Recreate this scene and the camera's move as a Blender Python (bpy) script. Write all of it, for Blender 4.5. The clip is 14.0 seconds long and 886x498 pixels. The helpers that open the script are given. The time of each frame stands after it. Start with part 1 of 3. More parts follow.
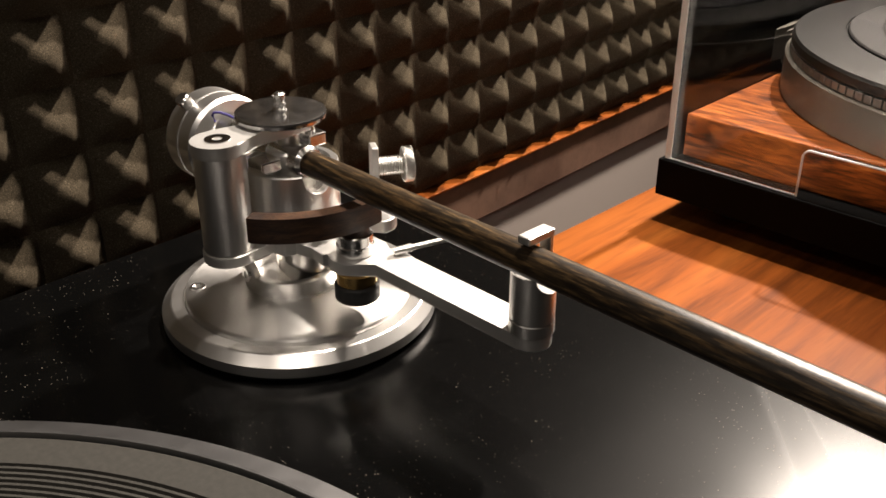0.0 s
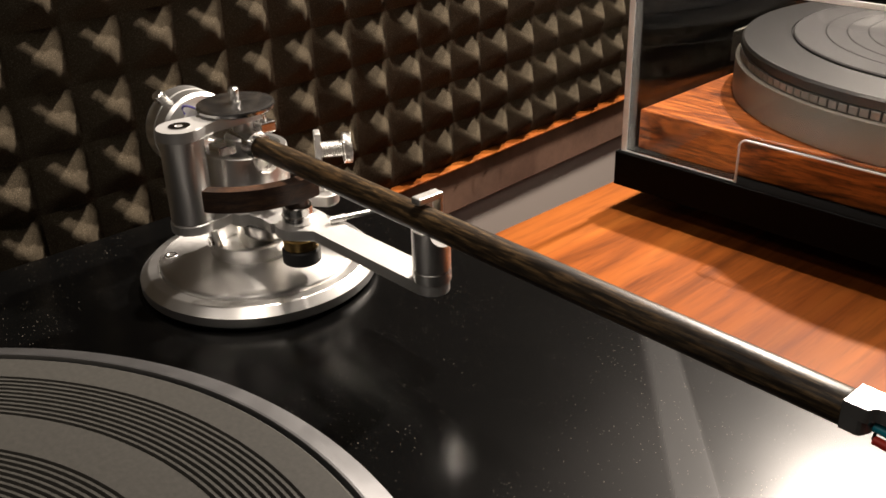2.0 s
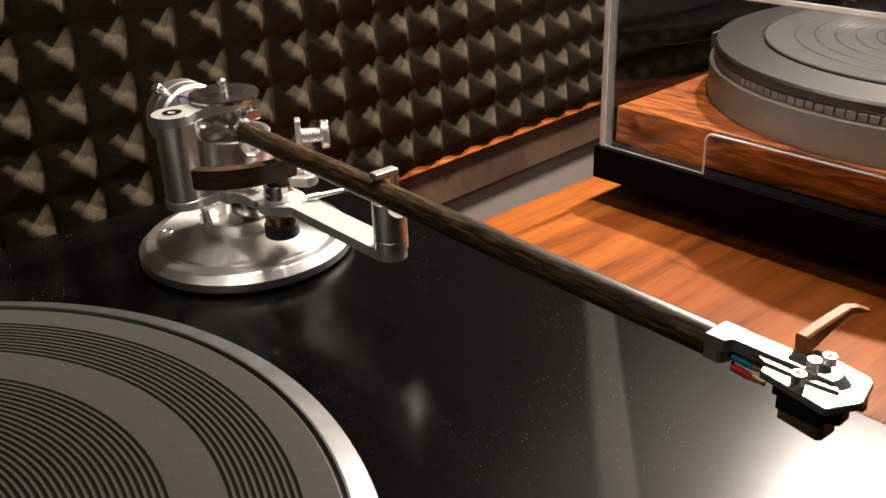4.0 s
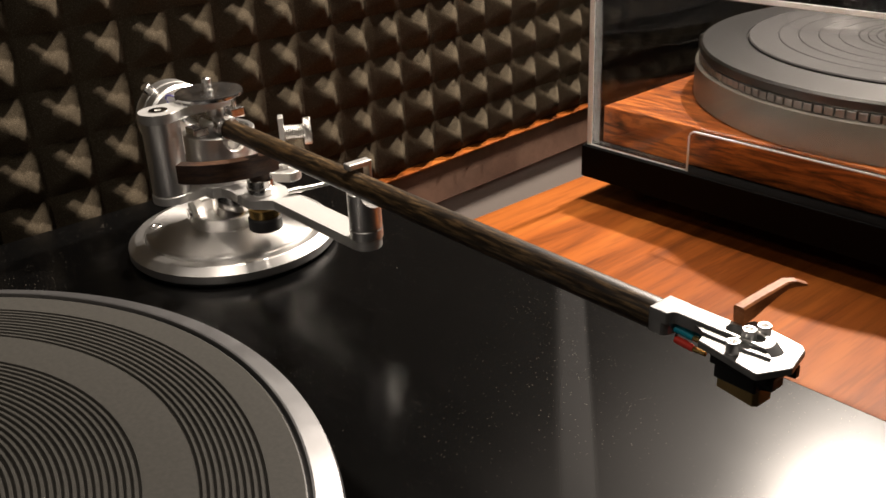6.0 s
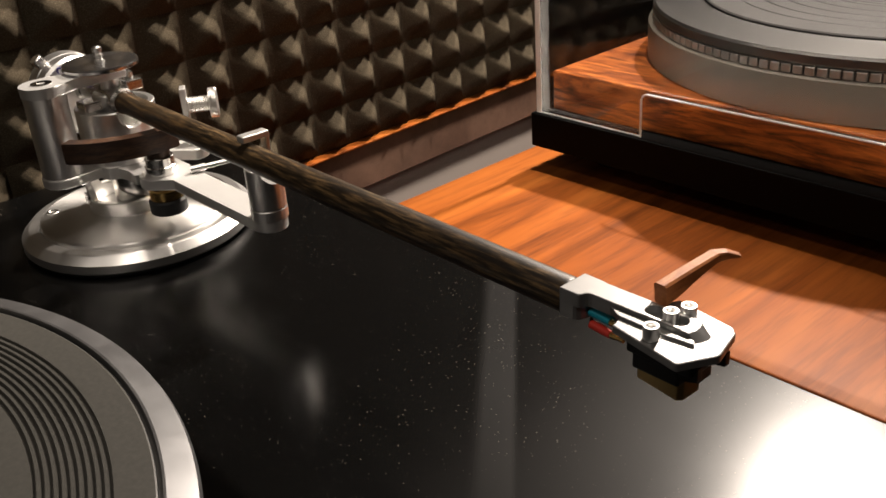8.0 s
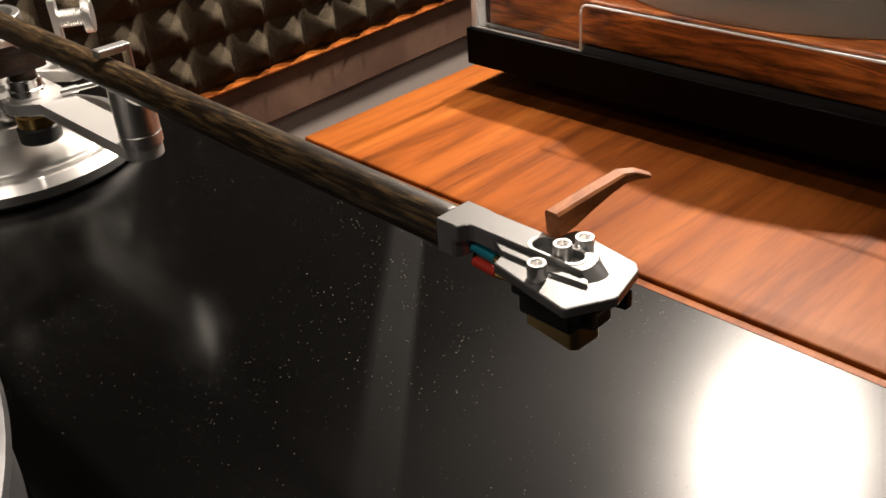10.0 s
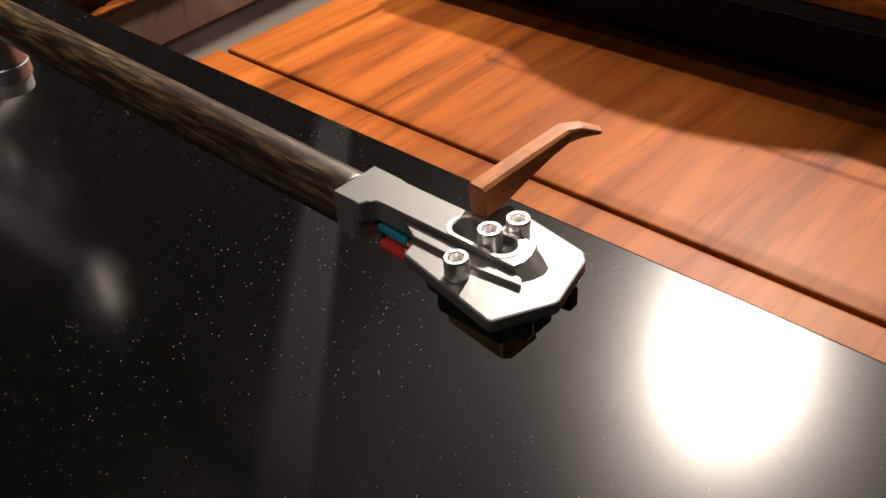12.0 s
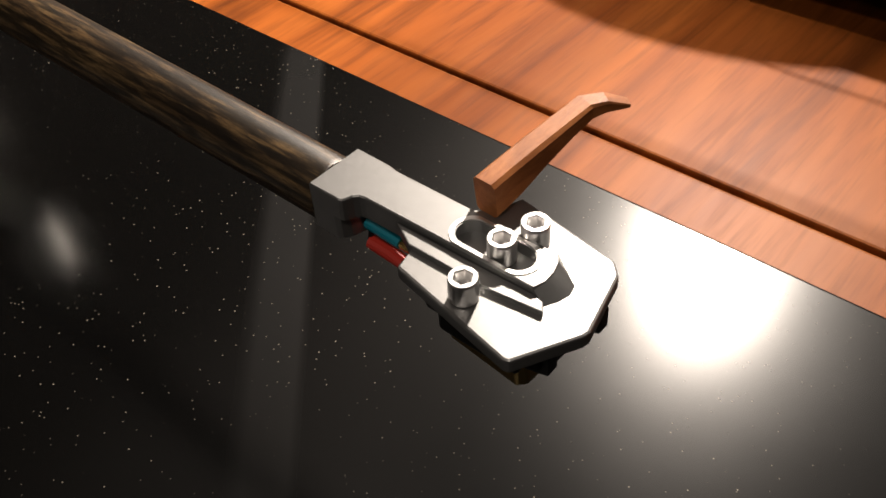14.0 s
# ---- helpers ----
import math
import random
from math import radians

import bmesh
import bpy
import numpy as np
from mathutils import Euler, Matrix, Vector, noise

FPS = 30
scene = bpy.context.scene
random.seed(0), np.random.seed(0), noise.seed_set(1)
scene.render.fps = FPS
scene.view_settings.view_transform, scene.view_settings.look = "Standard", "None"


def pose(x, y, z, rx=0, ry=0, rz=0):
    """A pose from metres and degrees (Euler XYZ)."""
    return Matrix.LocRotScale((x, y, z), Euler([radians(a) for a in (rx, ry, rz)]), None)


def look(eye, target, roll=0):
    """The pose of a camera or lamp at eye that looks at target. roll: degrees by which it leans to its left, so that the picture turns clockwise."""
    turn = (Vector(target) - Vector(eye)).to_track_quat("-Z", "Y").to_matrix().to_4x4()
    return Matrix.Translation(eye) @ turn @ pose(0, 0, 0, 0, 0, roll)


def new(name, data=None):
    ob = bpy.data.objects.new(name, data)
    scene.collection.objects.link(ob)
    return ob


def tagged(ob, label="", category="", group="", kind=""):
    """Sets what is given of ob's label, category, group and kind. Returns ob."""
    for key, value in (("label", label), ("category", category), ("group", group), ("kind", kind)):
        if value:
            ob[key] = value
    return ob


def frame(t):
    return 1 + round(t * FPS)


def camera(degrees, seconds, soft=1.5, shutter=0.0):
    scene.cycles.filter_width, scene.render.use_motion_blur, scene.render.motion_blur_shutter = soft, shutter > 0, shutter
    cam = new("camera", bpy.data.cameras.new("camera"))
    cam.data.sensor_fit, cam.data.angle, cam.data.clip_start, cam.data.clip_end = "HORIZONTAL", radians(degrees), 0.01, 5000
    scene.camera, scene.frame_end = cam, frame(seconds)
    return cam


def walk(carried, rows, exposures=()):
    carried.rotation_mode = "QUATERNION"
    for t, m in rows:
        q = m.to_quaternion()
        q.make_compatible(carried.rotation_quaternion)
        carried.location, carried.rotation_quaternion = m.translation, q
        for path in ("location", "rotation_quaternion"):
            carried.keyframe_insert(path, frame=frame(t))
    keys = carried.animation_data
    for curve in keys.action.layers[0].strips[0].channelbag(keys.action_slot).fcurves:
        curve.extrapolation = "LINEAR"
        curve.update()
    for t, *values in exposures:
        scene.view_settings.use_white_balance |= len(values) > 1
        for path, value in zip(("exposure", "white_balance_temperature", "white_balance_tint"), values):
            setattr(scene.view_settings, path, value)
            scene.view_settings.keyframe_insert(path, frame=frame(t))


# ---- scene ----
cam = camera(50.0, 14.0, soft=1.6)
PATH = [
    (0, (-0.02249, 0.00741, 0.18780), (0.01613, 2.00226, -0.83041), -0.068),
    (0.5, (-0.00876, -0.01215, 0.19452), (-0.00297, 1.98812, -0.81368), -0.606),
    (1, (-0.00040, -0.02729, 0.19627), (-0.00771, 1.97557, -0.80677), -0.950),
    (1.5, (0.01023, -0.03936, 0.19588), (-0.01714, 1.96534, -0.80314), -1.274),
    (2, (0.02019, -0.05149, 0.19718), (-0.02826, 1.95683, -0.79377), -1.685),
    (2.5, (0.02651, -0.06516, 0.19802), (-0.03833, 1.94563, -0.78693), -1.831),
    (3, (0.03269, -0.07648, 0.20117), (-0.04633, 1.93484, -0.78164), -1.852),
    (5.5, (0.06240, -0.10979, 0.20273), (-0.06638, 1.91216, -0.75262), -2.486),
    (6, (0.06399, -0.11013, 0.19934), (-0.06812, 1.91358, -0.75186), -2.731),
    (6.5, (0.07050, -0.10536, 0.19266), (-0.05955, 1.91752, -0.76059), -3.098),
    (7, (0.07750, -0.09376, 0.18966), (-0.04336, 1.92444, -0.77464), -3.469),
    (7.5, (0.08273, -0.08286, 0.18471), (-0.02384, 1.92861, -0.79520), -3.804),
    (8, (0.08773, -0.07476, 0.18150), (-0.00328, 1.92724, -0.81917), -4.035),
    (8.5, (0.09544, -0.06761, 0.17854), (0.02033, 1.91980, -0.85206), -4.369),
    (8.7, (0.09867, -0.06490, 0.17538), (0.02554, 1.91857, -0.86292), -4.397),
    (10.8, (0.11338, -0.02233, 0.15351), (0.12282, 1.84741, -1.08002), -4.155),
    (11, (0.11477, -0.01768, 0.15105), (0.13187, 1.84140, -1.09838), -4.040),
    (11.5, (0.11822, -0.00797, 0.15030), (0.16427, 1.81011, -1.15739), -4.106),
    (12, (0.11930, -0.00020, 0.15286), (0.17520, 1.77672, -1.20987), -4.331),
    (12.5, (0.11956, 0.00676, 0.15615), (0.18879, 1.73966, -1.26155), -4.262),
    (13, (0.11987, 0.01223, 0.15373), (0.19553, 1.69520, -1.32259), -4.367),
    (13.5, (0.11860, 0.02092, 0.15226), (0.20255, 1.65920, -1.37304), -4.590),
    (14, (0.11790, 0.02912, 0.14889), (0.21026, 1.64053, -1.40430), -4.324),
]
walk(cam, [(t, look(eye, target, roll)) for t, eye, target, roll in PATH])

# ---- light: a spot over the far end of the shelf, unseen added fills (one on the foam wall), and the dim room ----
world = bpy.data.worlds.new("room_light")
scene.world = world
world.use_nodes = True
world.node_tree.nodes["Background"].inputs[0].default_value = (1.0, 0.88, 0.76, 1)
world.node_tree.nodes["Background"].inputs[1].default_value = 0.02


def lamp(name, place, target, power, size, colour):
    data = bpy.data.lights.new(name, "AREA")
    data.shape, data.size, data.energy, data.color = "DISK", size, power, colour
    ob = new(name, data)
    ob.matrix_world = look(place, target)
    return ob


def spot(name, place, target, power, size, cone, colour):
    data = bpy.data.lights.new(name, "SPOT")
    data.energy, data.color, data.shadow_soft_size = power, colour, size
    data.spot_size, data.spot_blend = radians(cone), 1.0
    ob = new(name, data)
    ob.matrix_world = look(place, target)
    return ob


WARM = (1.0, 0.87, 0.75)
spot("ceiling_spot", (0.562, 0.985, 0.849), (-0.10, 0.36, 0.03), 160.0, 0.026, 100, WARM)
# unseen fill added above and behind the camera, for front glints on the metal
lamp("room_fill", (-0.10, -0.55, 1.25), (-0.05, 0.3, 0.0), 3.3, 0.18, WARM)
# unseen fill added on the left, to lift the dark metal sides
lamp("side_fill", (-0.75, -0.45, 1.0), (-0.05, 0.3, 0.0), 0.9, 0.16, WARM)
# unseen spot added to brighten the foam, placed clear of the plinth's reflection
spot("foam_fill", (0.27, 0.56, 1.66), (-0.10, 0.66, 0.10), 235.0, 0.035, 41, WARM)


# ---- materials ----
def material(name, colour, rough=0.5, metal=0.0, **kw):
    m = bpy.data.materials.new(name)
    m.use_nodes = True
    b = m.node_tree.nodes["Principled BSDF"]
    b.inputs["Base Color"].default_value = (*colour, 1)
    b.inputs["Roughness"].default_value = rough
    b.inputs["Metallic"].default_value = metal
    for k, v in kw.items():
        b.inputs[k.replace("_", " ").title() if k != "ior" else "IOR"].default_value = v
    return m


def nodes_of(m):
    t = m.node_tree
    return t, t.nodes["Principled BSDF"]


def add(t, kind, **kw):
    n = t.nodes.new(kind)
    for k, v in kw.items():
        if k in n.inputs:
            n.inputs[k].default_value = v
    return n


def ramp(t, src, stops):
    r = t.nodes.new("ShaderNodeValToRGB")
    els = r.color_ramp.elements
    while len(els) < len(stops):
        els.new(0.5)
    for e, (pos, col) in zip(els, stops):
        e.position, e.color = pos, (*col, 1)
    t.links.new(src, r.inputs[0])
    return r


def mapped(t, scale):
    c = t.nodes.new("ShaderNodeTexCoord")
    mp = t.nodes.new("ShaderNodeMapping")
    mp.inputs["Scale"].default_value = scale
    t.links.new(c.outputs["Object"], mp.inputs[0])
    return mp.outputs[0]


def noisy(t, vec, scale, detail=4.0, rough=0.55, distort=0.0):
    n = t.nodes.new("ShaderNodeTexNoise")
    n.inputs["Scale"].default_value, n.inputs["Detail"].default_value = scale, detail
    n.inputs["Roughness"].default_value, n.inputs["Distortion"].default_value = rough, distort
    t.links.new(vec, n.inputs["Vector"])
    return n.outputs[0]


def bump(t, b, height, strength, distance):
    n = t.nodes.new("ShaderNodeBump")
    n.inputs["Strength"].default_value, n.inputs["Distance"].default_value = strength, distance
    t.links.new(height, n.inputs["Height"])
    t.links.new(n.outputs[0], b.inputs["Normal"])


def spread(t, src, lo, hi):
    n = t.nodes.new("ShaderNodeMapRange")
    n.inputs["To Min"].default_value, n.inputs["To Max"].default_value = lo, hi
    t.links.new(src, n.inputs[0])
    return n.outputs[0]


def metal(name, colour, rough, var=0.08, scale=(400, 400, 400), grain=0.08, mottle=0.94):
    m = material(name, colour, rough, 1.0)
    t, b = nodes_of(m)
    v = mapped(t, scale)
    n = noisy(t, v, 1.0, 3)
    t.links.new(spread(t, n, max(rough - var, 0.02), rough + var), b.inputs["Roughness"])
    big = noisy(t, mapped(t, (60, 60, 60)), 1.0, 4)
    t.links.new(ramp(t, big, [(0.3, [c * mottle for c in colour]), (0.7, colour)]).outputs[0], b.inputs["Base Color"])
    bump(t, b, n, grain, 0.00005)
    return m


def wood(name, dark, mid, light, scale, rough, streak=1.0, distort=0.6, gloss=0.5):
    m = material(name, mid, rough)
    t, b = nodes_of(m)
    v = mapped(t, scale)
    n = noisy(t, v, 1.0, 6, 0.6, distort)
    col = ramp(t, n, [(0.32, dark), (0.48, mid), (0.68, light)])
    fine = noisy(t, mapped(t, [s * 7 for s in scale]), 1.0, 3, 0.7)
    pores = ramp(t, fine, [(0.36, (0.45, 0.42, 0.4)), (0.52, (1, 1, 1))])
    broad = ramp(t, noisy(t, mapped(t, [s * 0.4 for s in scale]), 1.0, 3, 0.5, distort), [(0.40, (0.55, 0.50, 0.48)), (0.56, (1, 1, 1))])
    wide = t.nodes.new("ShaderNodeMix")
    wide.data_type, wide.blend_type = "RGBA", "MULTIPLY"
    wide.inputs["Factor"].default_value = 0.8
    t.links.new(col.outputs[0], wide.inputs["A"])
    t.links.new(broad.outputs[0], wide.inputs["B"])
    mix = t.nodes.new("ShaderNodeMix")
    mix.data_type, mix.blend_type = "RGBA", "MULTIPLY"
    mix.inputs["Factor"].default_value = streak
    t.links.new(wide.outputs["Result"], mix.inputs["A"])
    t.links.new(pores.outputs[0], mix.inputs["B"])
    t.links.new(mix.outputs["Result"], b.inputs["Base Color"])
    t.links.new(spread(t, fine, rough + 0.1, rough - 0.1), b.inputs["Roughness"])
    bump(t, b, fine, 0.25, 0.0002)
    b.inputs["Specular IOR Level"].default_value = gloss
    return m


def turned(name, colour, rough, aniso):
    """Lathe-turned metal: the grain runs in rings round the part's axis."""
    m = metal(name, colour, rough, 0.04, (300, 300, 3000), 0.02)
    t, b = nodes_of(m)
    tan = t.nodes.new("ShaderNodeTangent")
    tan.direction_type, tan.axis = "RADIAL", "Z"
    t.links.new(tan.outputs[0], b.inputs["Tangent"])
    b.inputs["Anisotropic"].default_value = aniso
    b.inputs["Anisotropic Rotation"].default_value = 0.25
    return m


TURNED = turned("ring_turned_aluminium", (0.86, 0.85, 0.83), 0.36, 0.80)
ALU = metal("turned_aluminium", (0.92, 0.91, 0.89), 0.33, 0.02, (250, 250, 2500), 0.006)
ALU_FACE = metal("faced_aluminium", (0.90, 0.89, 0.87), 0.40, 0.06, (500, 500, 500))
RIM = metal("satin_platter_rim", (0.27, 0.27, 0.275), 0.40, 0.06, (120, 120, 120), 0.05)
DULL = metal("dull_silver", (0.15, 0.148, 0.146), 0.30, 0.015, (60, 60, 60), 0.0, 0.97)
ALU_SATIN = metal("satin_aluminium", (0.68, 0.675, 0.66), 0.52, 0.05, (1500, 1500, 1500), 0.2)
CHROME = metal("polished_steel", (0.92, 0.91, 0.89), 0.22, 0.03, (400, 400, 400), 0.02)
DISC = metal("brushed_steel_disc", (0.86, 0.85, 0.84), 0.20, 0.04, (200, 200, 200), 0.03)
STEM = metal("mirror_polished_steel", (0.80, 0.78, 0.75), 0.09, 0.02, (400, 400, 3000), 0.01)
TOOTH = metal("worn_strobe_metal", (0.32, 0.315, 0.30), 0.42, 0.06, (300, 300, 300), 0.05)
STEEL = metal("dark_polished_steel", (0.42, 0.40, 0.38), 0.18, 0.03, (400, 400, 400), 0.02)
SCREW = metal("stainless_screw", (0.90, 0.89, 0.88), 0.32, 0.04, (600, 600, 600), 0.03)
HEAD = metal("milled_aluminium", (0.31, 0.31, 0.308), 0.37, 0.09, (1400, 3600, 3600), 0.06, 0.82)
HEAD.node_tree.nodes["Principled BSDF"].inputs["Metallic"].default_value = 0.80
BRASS = metal("brass", (0.75, 0.50, 0.18), 0.22)
GOLD = metal("gold_plated", (0.70, 0.50, 0.20), 0.30)
WENGE = wood("dark_wenge_wood", (0.008, 0.006, 0.003), (0.028, 0.018, 0.009), (0.17, 0.108, 0.048), (95, 1050, 1050), 0.36, 1.0, 0.25, 0.45)
WENGE_ARC = wood("dark_walnut", (0.02, 0.010, 0.006), (0.055, 0.026, 0.013), (0.10, 0.05, 0.025), (120, 120, 700), 0.42)
TEAK = wood("teak_veneer", (0.060, 0.0152, 0.003), (0.200, 0.0525, 0.0085), (0.275, 0.083, 0.0145), (26, 2.0, 26), 0.42, 0.40, 0.6, 0.12)
ROSEWOOD = wood("rosewood_veneer", (0.020, 0.006, 0.003), (0.175, 0.045, 0.009), (0.33, 0.102, 0.020), (10, 60, 60), 0.32, 0.75, 4.5, 0.4)
PEAR = wood("pear_wood", (0.31, 0.105, 0.031), (0.40, 0.14, 0.042), (0.48, 0.18, 0.058), (500, 120, 500), 0.5, 0.2, 0.6, 0.25)
BLACK_PLASTIC = material("black_plastic", (0.006, 0.006, 0.006), 0.35)
MATT_BLACK = material("matt_black_paint", (0.0016, 0.0016, 0.0015), 0.6)
MATT_BLACK.node_tree.nodes["Principled BSDF"].inputs["Specular IOR Level"].default_value = 0.06
RUBBER = material("black_rubber", (0.007, 0.007, 0.007), 0.6)
RED = material("red_sleeve", (0.62, 0.035, 0.02), 0.45)
TEAL = material("teal_sleeve", (0.0, 0.26, 0.36), 0.4)
BLUE = material("violet_thread", (0.05, 0.04, 0.22), 0.6)
DULL_PAINT = material("grey_beige_paint", (0.082, 0.074, 0.062), 0.40)
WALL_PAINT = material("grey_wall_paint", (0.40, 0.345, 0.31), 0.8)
# near-black stands for the room's dimness: its surfaces return little bounce light
SHELL_DARK = material("shell_dark", (0.04, 0.034, 0.03), 0.9)
LEDGE_STRIP = wood("brown_ledge_strip", (0.13, 0.072, 0.048), (0.16, 0.088, 0.058), (0.19, 0.105, 0.070), (30, 3, 30), 0.6, 0.15)


def lacquer():
    m = material("black_satin_lacquer", (0.0013, 0.0013, 0.0013), 0.2)
    t, b = nodes_of(m)
    v = mapped(t, (1, 1, 1))
    vor = t.nodes.new("ShaderNodeTexVoronoi")
    vor.inputs["Scale"].default_value = 560
    t.links.new(v, vor.inputs["Vector"])
    dots = ramp(t, vor.outputs["Distance"], [(0.035, (1, 1, 1)), (0.11, (0, 0, 0))])
    patch = ramp(t, noisy(t, v, 14, 4), [(0.41, (0, 0, 0)), (0.57, (1, 1, 1))])
    pick = ramp(t, vor.outputs["Color"], [(0.15, (0, 0, 0)), (0.40, (1, 1, 1))])
    mul = t.nodes.new("ShaderNodeMath")
    mul.operation = "MULTIPLY"
    t.links.new(dots.outputs[0], mul.inputs[0])
    t.links.new(patch.outputs[0], mul.inputs[1])
    mul2 = t.nodes.new("ShaderNodeMath")
    mul2.operation = "MULTIPLY"
    t.links.new(mul.outputs[0], mul2.inputs[0])
    t.links.new(pick.outputs[0], mul2.inputs[1])
    mix = t.nodes.new("ShaderNodeMix")
    mix.data_type = "RGBA"
    t.links.new(mul2.outputs[0], mix.inputs["Factor"])
    mix.inputs["A"].default_value = (0.0013, 0.0013, 0.0013, 1)
    mix.inputs["B"].default_value = (0.30, 0.27, 0.22, 1)
    t.links.new(mix.outputs["Result"], b.inputs["Base Color"])
    b.inputs["Specular IOR Level"].default_value = 0.20
    t.links.new(spread(t, noisy(t, v, 30, 5), 0.185, 0.225), b.inputs["Roughness"])
    # a straight band of rougher, heavier coat, hazier than the lacquer round it
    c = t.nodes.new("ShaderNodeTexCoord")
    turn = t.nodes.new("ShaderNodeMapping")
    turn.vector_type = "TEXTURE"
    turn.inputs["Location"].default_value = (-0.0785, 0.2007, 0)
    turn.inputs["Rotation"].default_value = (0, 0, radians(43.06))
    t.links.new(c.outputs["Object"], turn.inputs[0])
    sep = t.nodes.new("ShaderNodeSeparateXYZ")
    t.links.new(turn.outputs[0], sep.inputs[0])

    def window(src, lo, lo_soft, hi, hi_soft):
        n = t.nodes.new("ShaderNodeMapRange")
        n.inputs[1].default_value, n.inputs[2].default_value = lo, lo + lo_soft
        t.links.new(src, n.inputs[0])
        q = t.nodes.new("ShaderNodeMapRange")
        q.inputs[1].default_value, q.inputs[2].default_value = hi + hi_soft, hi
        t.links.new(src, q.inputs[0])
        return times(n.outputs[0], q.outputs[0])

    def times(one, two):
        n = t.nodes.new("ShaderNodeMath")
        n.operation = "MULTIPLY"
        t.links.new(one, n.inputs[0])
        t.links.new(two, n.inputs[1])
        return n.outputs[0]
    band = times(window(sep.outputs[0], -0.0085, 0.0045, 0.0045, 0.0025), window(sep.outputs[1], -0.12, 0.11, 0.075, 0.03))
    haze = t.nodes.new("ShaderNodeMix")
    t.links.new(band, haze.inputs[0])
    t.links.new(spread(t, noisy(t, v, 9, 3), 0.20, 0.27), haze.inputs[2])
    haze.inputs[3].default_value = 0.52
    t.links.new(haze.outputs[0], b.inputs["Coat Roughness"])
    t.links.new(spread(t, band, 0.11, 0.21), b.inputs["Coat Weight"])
    bump(t, b, noisy(t, v, 1800, 2), 0.05, 0.00004)
    return m


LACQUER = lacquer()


def foam_material():
    m = material("charcoal_foam", (0.045, 0.040, 0.034), 0.95)
    t, b = nodes_of(m)
    v = mapped(t, (1, 1, 1))
    info = t.nodes.new("ShaderNodeObjectInfo")
    shift = t.nodes.new("ShaderNodeVectorMath")
    t.links.new(v, shift.inputs[0])
    t.links.new(spread(t, info.outputs["Random"], 0.0, 9.0), shift.inputs[1])
    v = shift.outputs[0]
    b.inputs["Specular IOR Level"].default_value = 0.05
    fine = noisy(t, v, 1500, 3, 0.75)
    t.links.new(ramp(t, fine, [(0.30, (0.022, 0.017, 0.011)), (0.58, (0.058, 0.047, 0.032)), (0.78, (0.17, 0.14, 0.095))]).outputs[0], b.inputs["Base Color"])
    bump(t, b, fine, 0.6, 0.0007)
    return m


FOAM = foam_material()


def mat_rubber():
    m = material("grey_rubber_mat", (0.085, 0.082, 0.076), 0.5)
    t, b = nodes_of(m)
    v = mapped(t, (1, 1, 1))
    n = noisy(t, v, 600, 3)
    t.links.new(ramp(t, n, [(0.3, (0.033, 0.0318, 0.028)), (0.75, (0.048, 0.046, 0.0405))]).outputs[0], b.inputs["Base Color"])
    bump(t, b, n, 0.15, 0.0002)
    return m


MAT = mat_rubber()
FAR_MAT = material("dark_grey_rubber", (0.016, 0.015, 0.0148), 0.55)
FAR_MAT.node_tree.nodes["Principled BSDF"].inputs["Specular IOR Level"].default_value = 0.2


def acrylic():
    """A thin clear sheet: light passes straight through, and the faces reflect a little."""
    m = bpy.data.materials.new("clear_acrylic")
    m.use_nodes = True
    t = m.node_tree
    t.nodes.remove(t.nodes["Principled BSDF"])
    clear = add(t, "ShaderNodeBsdfTransparent", Color=(0.97, 0.97, 0.965, 1))
    gloss = add(t, "ShaderNodeBsdfGlossy", Color=(1, 1, 1, 1), Roughness=0.03)
    fres = add(t, "ShaderNodeFresnel", IOR=1.38)
    mix = t.nodes.new("ShaderNodeMixShader")
    t.links.new(fres.outputs[0], mix.inputs[0])
    t.links.new(clear.outputs[0], mix.inputs[1])
    t.links.new(gloss.outputs[0], mix.inputs[2])
    t.links.new(mix.outputs[0], t.nodes["Material Output"].inputs[0])
    return m


ACRYLIC = acrylic()


# ---- mesh helpers ----
def finish(name, bm, mat, m=None, smooth=True, angle=17):
    bmesh.ops.recalc_face_normals(bm, faces=bm.faces)
    flat = bm.faces.layers.int.get("flat")
    for f in bm.faces:
        f.smooth = smooth and not (flat and f[flat])
    if smooth:
        for e in bm.edges:
            if len(e.link_faces) == 2 and e.calc_face_angle(0) > radians(angle):
                e.smooth = False
    me = bpy.data.meshes.new(name)
    bm.to_mesh(me)
    bm.free()
    me.materials.append(mat)
    ob = new(name, me)
    if m is not None:
        ob.matrix_world = m
    return ob


def part(name, bm, mat, parent, label="", smooth=True, angle=17):
    ob = finish(name, bm, mat, None, smooth, angle)
    ob.parent = parent
    if label:
        ob["label"] = label
    return ob


def thing(name, m, label, category, group="", kind=""):
    ob = new(name)
    ob.empty_display_size = 0.01
    ob.matrix_world = m
    return tagged(ob, label, category, group, kind)


